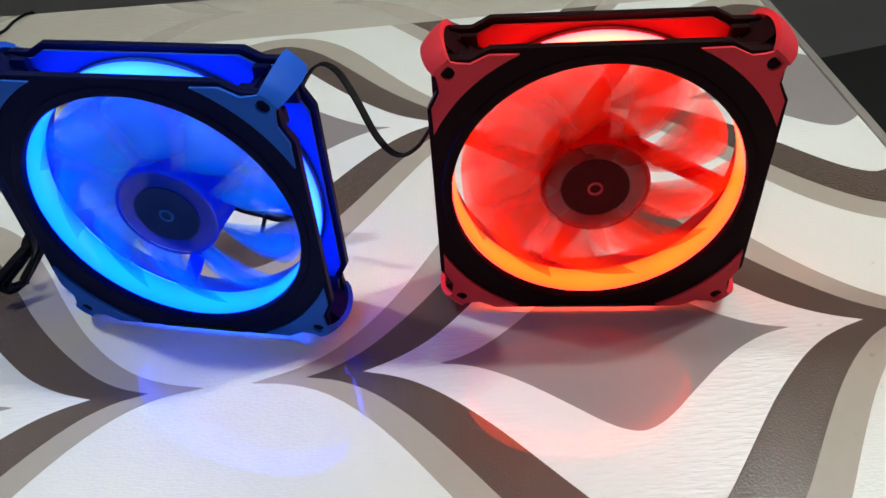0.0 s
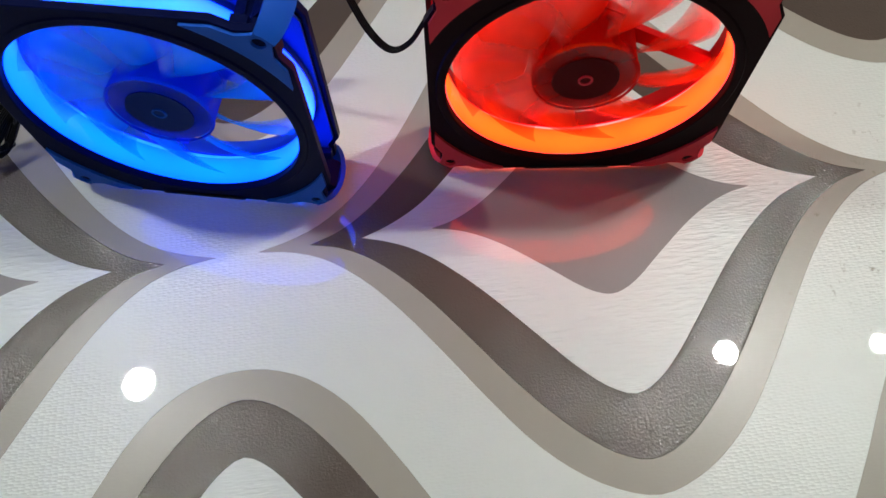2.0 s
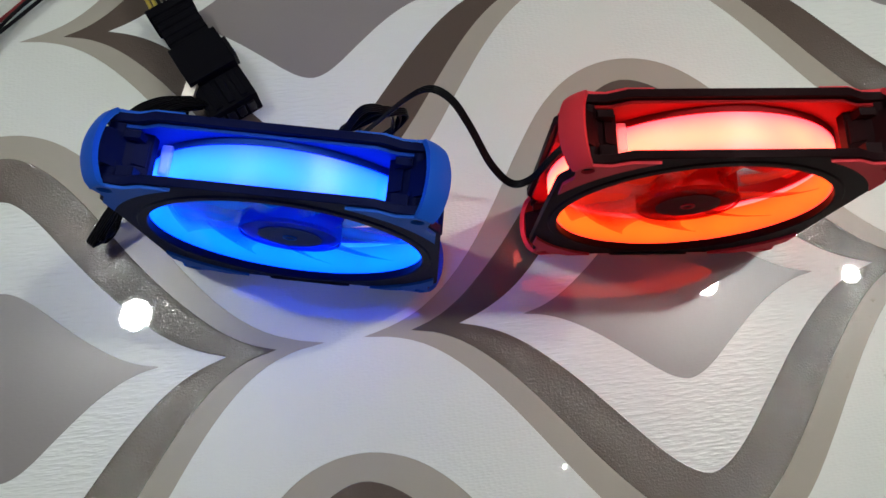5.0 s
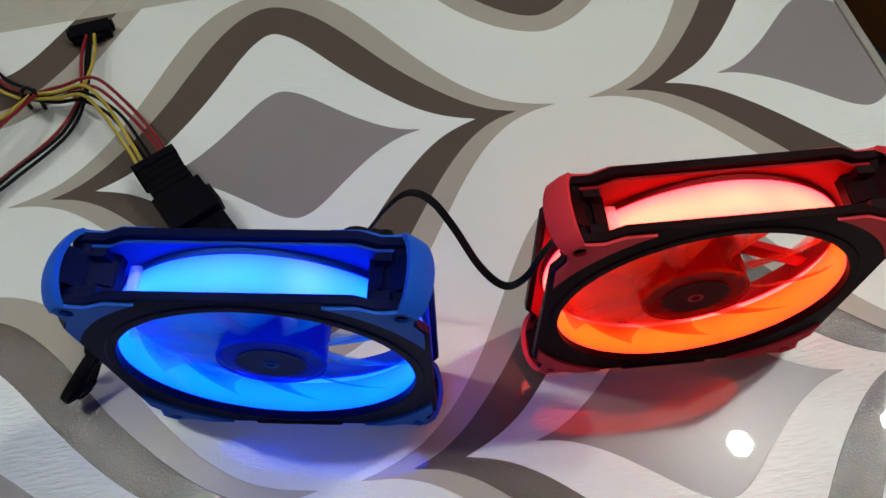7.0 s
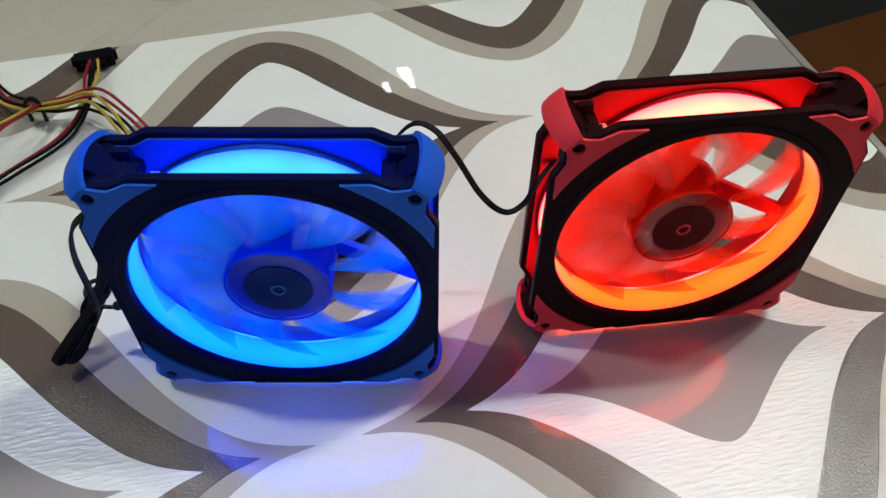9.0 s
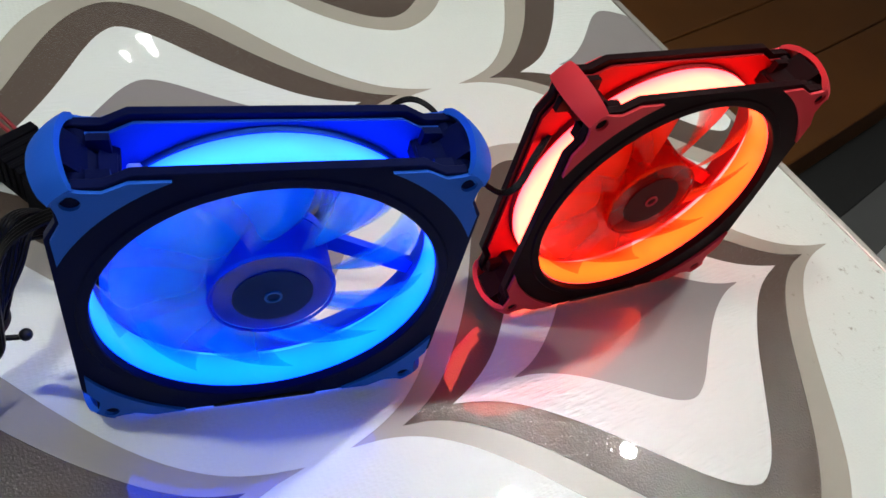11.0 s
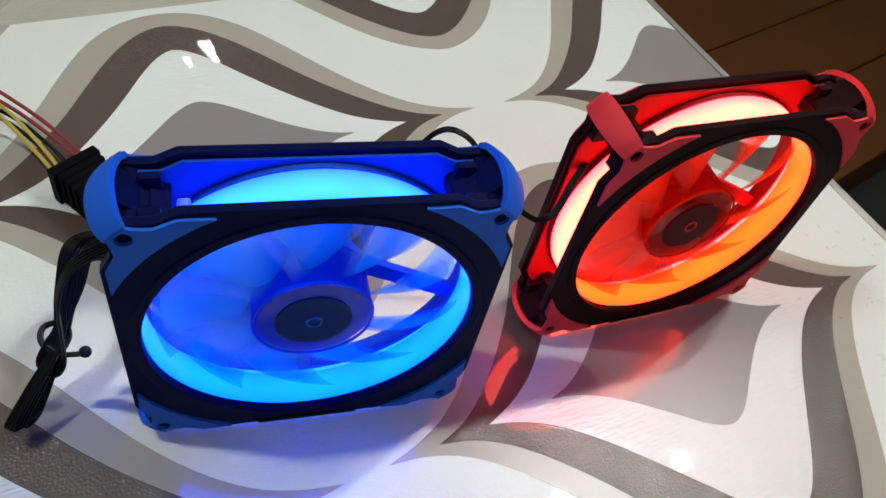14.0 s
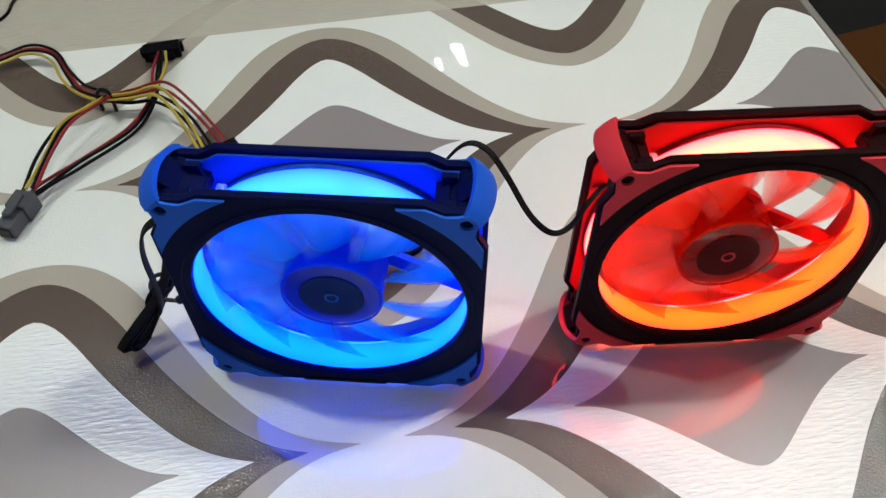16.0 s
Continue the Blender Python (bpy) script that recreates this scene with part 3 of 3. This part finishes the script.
    slab(bm, lifted(circle(0.0128, 40)), [], 0.0036, 0.0041)
    part("label_disc", bm, colour + "_label", hub, "dark round label")
    bm = bmesh.new()
    lathe(bm, [(0.0021, 0.0036), (0.0021, 0.0030), (0.0029, 0.0030), (0.0029, 0.0036)], 24, MID)
    part("shaft_ring", bm, colour + "_rubber", hub)
    bm = bmesh.new()
    lathe(bm, [(0.0196, 0.0045), (0.0196, 0.0036), (0.0202, 0.0036), (0.0205, 0.0048)], 56, MID)
    part("hub_rim", bm, colour + "_hub", hub)
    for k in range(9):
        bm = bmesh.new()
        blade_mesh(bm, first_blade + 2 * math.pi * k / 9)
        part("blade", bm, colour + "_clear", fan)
    return fan


case_fan("blue", pose(-0.0665, 0.2545, 0, 0, 0, -12.4), "square black computer fan with glowing blue ring and corners", 0.1)
case_fan("red", pose(0.0957, 0.2502, 0, 0, 0, -5.5), "square black computer fan with glowing red ring and corners", 0.3)


# ---- cables and plugs ----
WIRE = 0.00095


def ribbon(bm, points, count=4, r=0.00075, side=None, per=8):
    """A flat cable: wires side by side, fused along their length."""
    section = []
    for way in (1, -1):
        for k in range(count):
            mid = way * (k - (count - 1) / 2) * r * 1.8
            section += [(mid - way * r * math.cos(radians(a)), way * r * math.sin(radians(a))) for a in (30, 90, 150)]
    sweep(bm, glide(points, per), section, side)


# flat cable from the blue fan to the red one, with its tied slack behind the blue fan
cable = thing("fan_cable", "flat black cable arching between the two fans", "cable")
bm = bmesh.new()
ribbon(bm, [(-0.050, 0.312, 0.004), (-0.040, 0.310, 0.03), (-0.026, 0.304, 0.064), (-0.014, 0.301, 0.088), (-0.0055, 0.299, 0.0985), (0.002, 0.294, 0.0985), (0.0085, 0.286, 0.0910), (0.0160, 0.274, 0.0800), (0.0235, 0.2665, 0.0762), (0.031, 0.2665, 0.0790), (0.038, 0.271, 0.0860), (0.046, 0.276, 0.091)], 4, 0.00047, Vector((0.1, 0.7, -0.7)))
part("ribbon", bm, "wire_black", cable)
for k in range(3):
    d = 0.0035 * k
    bm = bmesh.new()
    ribbon(bm, [(-0.045, 0.312 + d * 0.4, 0.032), (-0.032 + d, 0.316, 0.052 - d), (-0.020 + d, 0.318, 0.040), (-0.024, 0.316, 0.016 + d), (-0.040, 0.314 + d * 0.4, 0.012), (-0.052 - d, 0.312, 0.024), (-0.045, 0.311, 0.032)], 4, 0.00055)
    part("slack_loop", bm, "wire_black", cable, "tied loop of slack cable")
bm = bmesh.new()
tube(bm, [(-0.044, 0.306, 0.030), (-0.036, 0.308, 0.034), (-0.036, 0.318, 0.034), (-0.044, 0.318, 0.030), (-0.044, 0.306, 0.030), (-0.0445, 0.304, 0.040), (-0.046, 0.303, 0.046)], 0.0008, 6)
part("cable_tie", bm, "black_gloss", cable)

# the blue fan's own lead: out at its side, tied in a bundle that hangs to the cloth, on to the power plug
lead = thing("fan_lead", "tied bundle of flat black cable beside the blue fan", "cable")
bm = bmesh.new()
ribbon(bm, [(-0.112, 0.279, 0.0985), (-0.124, 0.280, 0.0955), (-0.1335, 0.2825, 0.086), (-0.139, 0.286, 0.068), (-0.1415, 0.2895, 0.045), (-0.1435, 0.2915, 0.028), (-0.1475, 0.2935, 0.0195), (-0.151, 0.297, 0.022), (-0.1475, 0.3005, 0.0265), (-0.1445, 0.303, 0.028)], 4, 0.0006, Vector((0.5, 0.8, 0.2)))
part("ribbon", bm, "wire_black", lead)
for k in range(3):
    d = 0.0028 * k
    bm = bmesh.new()
    ribbon(bm, [(-0.108 - d, 0.346, 0.014 + d), (-0.118 - d, 0.336, 0.034 + d), (-0.1275 - d, 0.324, 0.044 + d), (-0.134 - d, 0.314, 0.038), (-0.1447, 0.303 - d * 0.5, 0.0272), (-0.152 - d, 0.2935 - d, 0.018), (-0.1600 - d, 0.2865 - d, 0.0112), (-0.1625 + d, 0.2835 + d, 0.0062), (-0.1575, 0.288 + d, 0.0052), (-0.150, 0.296 + d, 0.014), (-0.1425, 0.3035 + d * 0.5, 0.0255), (-0.136, 0.316 + d, 0.034 - d), (-0.130, 0.328 + d, 0.034), (-0.112, 0.346, 0.012)], 4, 0.0006)
    part("loop", bm, "wire_black", lead)
bm = bmesh.new()
tube(bm, [(-0.1487, 0.301, 0.0266), (-0.1447, 0.298, 0.025), (-0.1407, 0.303, 0.0256), (-0.1417, 0.308, 0.0276), (-0.1477, 0.308, 0.028), (-0.1497, 0.303, 0.027), (-0.1467, 0.298, 0.0245), (-0.1397, 0.296, 0.0235), (-0.1357, 0.295, 0.0245)], 0.0011, 6)
bmesh.ops.create_icosphere(bm, subdivisions=2, radius=0.0023, matrix=pose(-0.1367, 0.2952, 0.0247))
part("cable_tie", bm, "black_gloss", lead, "black twist tie")

# power plug: two black shells pushed together, with ribs and a stepped end
AXIS = Vector((-0.099, 0.349, 0)) - Vector((-0.126, 0.401, 0))
TURN = math.degrees(math.atan2(AXIS.y, AXIS.x))
plug = thing("power_plug", "chunky black power plug lying behind the blue fan", "plug", pose(-0.126, 0.401, 0, 0, 0, TURN))


def plug_piece(name, lo, hi, parent, material="black_plastic"):
    bm = bmesh.new()
    box(bm, lo, hi)
    return bevelled(part(name, bm, material, parent, smooth=False), 0.0005)


rear = plug_piece("rear_shell", (0.0, -0.0102, 0.001), (0.026, 0.0102, 0.0185), plug)
plug_piece("collar", (-0.001, -0.0118, 0.0005), (0.004, 0.0118, 0.0195), rear)
for k in range(4):
    plug_piece("rib", (0.006 + 0.0045 * k, -0.0108, 0.004), (0.0085 + 0.0045 * k, 0.0108, 0.0191), rear)
front = plug_piece("front_shell", (0.026, -0.0128, 0.0), (0.048, 0.0128, 0.0215), plug)
plug_piece("nose", (0.0481, -0.0128, 0.0), (0.066, 0.0128, 0.0165), front)
for k in range(4):
    plug_piece("pin_slot", (0.0661, -0.0105 + 0.0055 * k, 0.004), (0.0672, -0.0065 + 0.0055 * k, 0.0125), front, "black_gloss")
for k in range(3):
    plug_piece("ridge", (0.0495, -0.0085 + 0.007 * k, 0.0165), (0.0645, -0.0045 + 0.007 * k, 0.0178), front)
bm = bmesh.new()
box(bm, (0.030, 0.0128, 0.006), (0.042, 0.0152, 0.016))
bevelled(part("latch", bm, "black_gloss", plug, smooth=False), 0.0005)

# a lead with a crimped silver sleeve beside the plug
tail = thing("sleeved_lead", "short black lead with a silver sleeve end", "cable")
bm = bmesh.new()
tube(bm, [(-0.106, 0.322, 0.004), (-0.112, 0.326, 0.012), (-0.119, 0.336, 0.016), (-0.1185, 0.346, 0.016)], 0.0020, 10)
part("lead", bm, "wire_black", tail)
bm = bmesh.new()
sweep(bm, glide([(-0.1188, 0.3445, 0.016), (-0.1145, 0.3555, 0.017)], 3), [(-0.0028, -0.0018), (0.0028, -0.0018), (0.0028, 0.0018), (-0.0028, 0.0018)])
part("sleeve", bm, "metal", tail, "flattened silver sleeve")

# wiring harness of red, yellow and black wires
harness = thing("wiring_harness", "bundle of red, yellow and black power wires", "cable harness")
TIE = (-0.195, 0.463, 0.010)


def wires(colours, points, spread, lift=0.0):
    """Some wires that run together, a little apart and not quite alike."""
    n = len(colours)
    for k, colour in enumerate(colours):
        rnd = random.Random(37 * k + int(1e4 * abs(points[0][0])))
        line = []
        for i, p in enumerate(points):
            ahead = Vector(points[min(i + 1, len(points) - 1)]) - Vector(points[max(i - 1, 0)])
            across = Vector((-ahead.y, ahead.x, 0)).normalized()
            off = (k - (n - 1) / 2) * spread * (1.0 if 0 < i < len(points) - 1 else 0.8)
            q = Vector(p) + across * off + Vector((rnd.uniform(-1, 1), rnd.uniform(-1, 1), 0)) * 0.0009
            q.z = max(WIRE + 0.0002, q.z + lift * k + rnd.uniform(-0.0006, 0.0010))
            line.append(q)
        bm = bmesh.new()
        tube(bm, line, WIRE, 8, 8)
        part("wire", bm, "wire_" + colour, harness, colour + " insulated wire")


wires(["yellow", "black", "red", "black"], [(-0.330, 0.492, 0.004), (-0.295, 0.510, 0.004), (-0.268, 0.517, 0.006), (-0.250, 0.521, 0.008), (-0.234, 0.514, 0.008), (-0.222, 0.492, 0.008), (-0.211, 0.475, 0.008), TIE], 0.0021, 0.0008)
wires(["yellow", "yellow"], [TIE, (-0.177, 0.455, 0.016), (-0.161, 0.450, 0.022), (-0.149, 0.433, 0.023), (-0.137, 0.411, 0.017), (-0.131, 0.397, 0.012)], 0.0030, 0.001)
wires(["black", "black"], [TIE, (-0.180, 0.456, 0.012), (-0.164, 0.452, 0.016), (-0.147, 0.436, 0.016), (-0.133, 0.413, 0.014), (-0.127, 0.401, 0.010)], 0.0030)
wires(["red", "red"], [TIE, (-0.176, 0.461, 0.014), (-0.158, 0.459, 0.018), (-0.143, 0.442, 0.017), (-0.127, 0.419, 0.013), (-0.120, 0.405, 0.010)], 0.0026, 0.001)
wires(["black", "yellow", "black", "red"], [TIE, (-0.200, 0.449, 0.014), (-0.211, 0.432, 0.017), (-0.219, 0.411, 0.014), (-0.226, 0.392, 0.009)], 0.0032, 0.0012)
wires(["red", "black", "black"], [(-0.167, 0.508, 0.008), (-0.167, 0.488, 0.010), (-0.169, 0.461, 0.007), (-0.179, 0.437, 0.006), (-0.203, 0.414, 0.006), (-0.219, 0.398, 0.008), (-0.227, 0.388, 0.008)], 0.0023)
wires(["yellow"], [(-0.163, 0.508, 0.008), (-0.162, 0.488, 0.011), (-0.164, 0.466, 0.014), (-0.172, 0.456, 0.012), (-0.186, 0.459, 0.011)], 0.002)
bm = bmesh.new()
tube(bm, [(-0.199, 0.463, 0.002), (-0.199, 0.464, 0.013), (-0.195, 0.4645, 0.0165), (-0.191, 0.462, 0.013), (-0.191, 0.461, 0.002)], 0.0012, 6)
part("cable_tie", bm, "black_gloss", harness)

# drive plug at the far end of the harness
drive = thing("drive_plug", "flat wide black plug on red and yellow wires", "plug", pose(-0.167, 0.512, 0, 0, 0, 8))
bm = bmesh.new()
box(bm, (-0.0115, -0.003, 0.001), (0.0115, 0.007, 0.0085))
box(bm, (-0.0135, 0.001, 0.002), (0.0135, 0.006, 0.0072))
box(bm, (-0.008, -0.006, 0.002), (0.007, -0.003, 0.0068))
bevelled(part("body", bm, "black_plastic", drive, smooth=False), 0.0006)
bm = bmesh.new()
box(bm, (-0.0095, 0.0071, 0.0035), (0.0095, 0.0080, 0.0055))
part("slot", bm, "black_gloss", drive, smooth=False)

# grey plug at the near end of the harness
GREY = Vector((-0.2345, 0.368, 0)) - Vector((-0.227, 0.390, 0))
small = thing("grey_plug", "small grey plug on black, red and yellow wires", "plug", pose(-0.227, 0.390, 0, 0, 0, math.degrees(math.atan2(GREY.y, GREY.x))))
bm = bmesh.new()
box(bm, (0.0, -0.0055, 0.001), (0.012, 0.0055, 0.0125))
box(bm, (0.012, -0.0045, 0.0015), (0.025, 0.0045, 0.0105))
bevelled(part("body", bm, "grey_plastic", small, smooth=False), 0.0007)
bm = bmesh.new()
box(bm, (0.0251, -0.0033, 0.003), (0.0258, 0.0033, 0.009))
part("socket", bm, "black_gloss", small, smooth=False)
bm = bmesh.new()
box(bm, (0.004, -0.0022, 0.0125), (0.019, 0.0022, 0.0142))
bevelled(part("latch", bm, "grey_plastic", small, smooth=False), 0.0004)

# a thin cable that crosses the far border of the cloth
bm = bmesh.new()
tube(bm, [(-0.33, 0.55, 0.0012), (-0.29, 0.566, 0.0012), (-0.279, 0.577, 0.0012), (-0.277, 0.594, 0.0012), (-0.270, 0.606, 0.0012), (-0.268, 0.6095, -0.006), (-0.268, 0.6105, -0.06), (-0.268, 0.6105, -0.3)], 0.0011)
tagged(new("thin_cable", finish(bm, "thin_cable", "wire_black")), "thin black cable crossing the cloth's plain border", "cable")


# ---- beside the table ----
# flat black sheet added in place of the dark shade round the platform
def rug():
    bm = bmesh.new()
    box(bm, (-1.4, -0.6, 0), (1.5, 0.6, 0.012))
    ob = bevelled(new("rug", finish(bm, "rug", "black_rug", False)), 0.004)
    ob.matrix_basis = pose(2.07, 1.353, FLOOR, 0, 0, 12.5)
    tagged(ob, "black rug on the grey floor under a wooden platform", "rug")


def chest():
    c = thing("wooden_platform", "low dark brown wooden platform on a black rug", "wooden platform", pose(1.835, 1.11, FLOOR + 0.012, 0, 0, 11.6))
    bm = bmesh.new()
    box(bm, (-0.89, -0.29, 0), (0.89, 0.29, 0.12))
    bevelled(part("body", bm, "wood", c), 0.004)
    for y0, y1 in ((-0.30, -0.102), (-0.098, 0.098), (0.102, 0.30)):
        bm = bmesh.new()
        box(bm, (-0.9, y0, 0.12), (0.9, y1, 0.14))
        bevelled(part("top_board", bm, "wood", c), 0.004)


def white_case():
    c = thing("white_case", "tall white plastic case with slots on its top", "case", pose(1.249, 0.307, FLOOR, 0, 0, -38.7))
    bm = bmesh.new()
    box(bm, (-0.0575, -0.150, 0), (0.0575, 0.150, 0.24))
    bevelled(part("body", bm, "white_plastic", c), 0.008, 3)
    bm = bmesh.new()
    box(bm, (-0.0535, -0.146, 0.24), (0.0535, 0.146, 0.25))
    bevelled(part("lid", bm, "white_plastic", c), 0.004, 3)
    bm = bmesh.new()
    box(bm, (0.012, -0.10, 0.2502), (0.03, 0.06, 0.2516))
    part("groove", bm, "grey_plastic", c, smooth=False)
    for y in (-0.105, 0.062):
        bm = bmesh.new()
        box(bm, (0.008, y, 0.2502), (0.034, y + 0.012, 0.2525))
        part("slot", bm, "black_gloss", c, smooth=False)


def floor_fan():
    f = thing("floor_fan", "red floor fan with a black wire guard and handle", "floor fan", pose(1.690, 0.268, FLOOR))
    face = pose(0, 0, 0.28, 0, -58, 0)
    R = 0.190
    # red rim's shade and light are coloured in: black ring, red arc where lit
    bm = bmesh.new()
    lathe(bm, [(R - 0.005, -0.006), (R, -0.009), (R + 0.005, -0.006), (R + 0.005, 0.006), (R, 0.009), (R - 0.005, 0.006)], 64)
    part("rim", bm, "black_gloss", f, "black plastic rim").matrix_basis = face @ pose(0, 0, 0, 90)
    bm = bmesh.new()
    tube(bm, [((R + 0.006) * math.cos(radians(a)), (R + 0.006) * math.sin(radians(a)), 0.004) for a in range(15, 116, 10)], 0.007, 8, 3)
    part("rim_band", bm, "red_cloth", f, "red arc coloured for the lit side of the rim").matrix_basis = face
    bm = bmesh.new()
    for k in range(44):
        a = 2 * math.pi * k / 44
        tube(bm, [(r * math.cos(a + r), r * math.sin(a + r), z) for r, z in ((0.045, 0.045), (0.11, 0.040), (0.165, 0.022), (0.188, 0.0))], 0.0013, 5, 3)
    for r, z in ((0.08, 0.0435), (0.12, 0.038), (0.155, 0.027)):
        tube(bm, [(r * math.cos(t), r * math.sin(t), z) for t in [2 * math.pi * i / 24 for i in range(25)]], 0.0016, 5, 2)
    part("wire_guard", bm, "black_gloss", f, "black wire guard").matrix_basis = face
    bm = bmesh.new()
    lathe(bm, [(0.0005, -0.052), (0.040, -0.050), (0.048, -0.042), (0.048, 0.06), (0.0005, 0.07)], 32, 0, False)
    part("hub", bm, "black_plastic", f).matrix_basis = face @ pose(0, 0, 0, 90)
    for k in range(3):
        bm = bmesh.new()
        rows = []
        for i in range(7):
            r = 0.04 + 0.14 * i / 6
            rows.append([bm.verts.new((r * math.cos(a), r * math.sin(a), -0.03 + 0.05 * s)) for s, a in ((s, 2.094 * k + (s - 0.5) * 1.3 + 0.4 * i / 6) for s in (0, 0.25, 0.5, 0.75, 1))])
        for a, b in zip(rows, rows[1:]):
            for j in range(4):
                bm.faces.new((a[j], a[j + 1], b[j + 1], b[j]))
        part("blade", bm, "black_plastic", f).matrix_basis = face
        thick = f.children[-1].modifiers.new("thickness", "SOLIDIFY")
        thick.thickness = 0.003
    bm = bmesh.new()
    sweep(bm, glide([(0.0, -0.17, 0.05), (0.0, -0.215, 0.14), (-0.01, -0.225, 0.28), (0.03, -0.19, 0.39), (0.10, 0.0, 0.46), (0.03, 0.19, 0.39), (-0.01, 0.225, 0.28), (0.0, 0.215, 0.14), (0.0, 0.17, 0.05)], 8), [(-0.016, -0.008), (0.016, -0.008), (0.016, 0.008), (-0.016, 0.008)])
    part("handle", bm, "black_plastic", f, "curved black handle")
    bm = bmesh.new()
    lathe(bm, [(0.0005, 0.0), (0.21, 0.0), (0.21, 0.03), (0.19, 0.06), (0.12, 0.085), (0.05, 0.095), (0.0005, 0.097)], 48, 0, False)
    part("base", bm, "red_cloth", f, "glossy red domed base").matrix_basis = pose(0.02, -0.02, 0, -90) @ pose(0, 0, 0, 180)


rug()
chest()
white_case()
floor_fan()
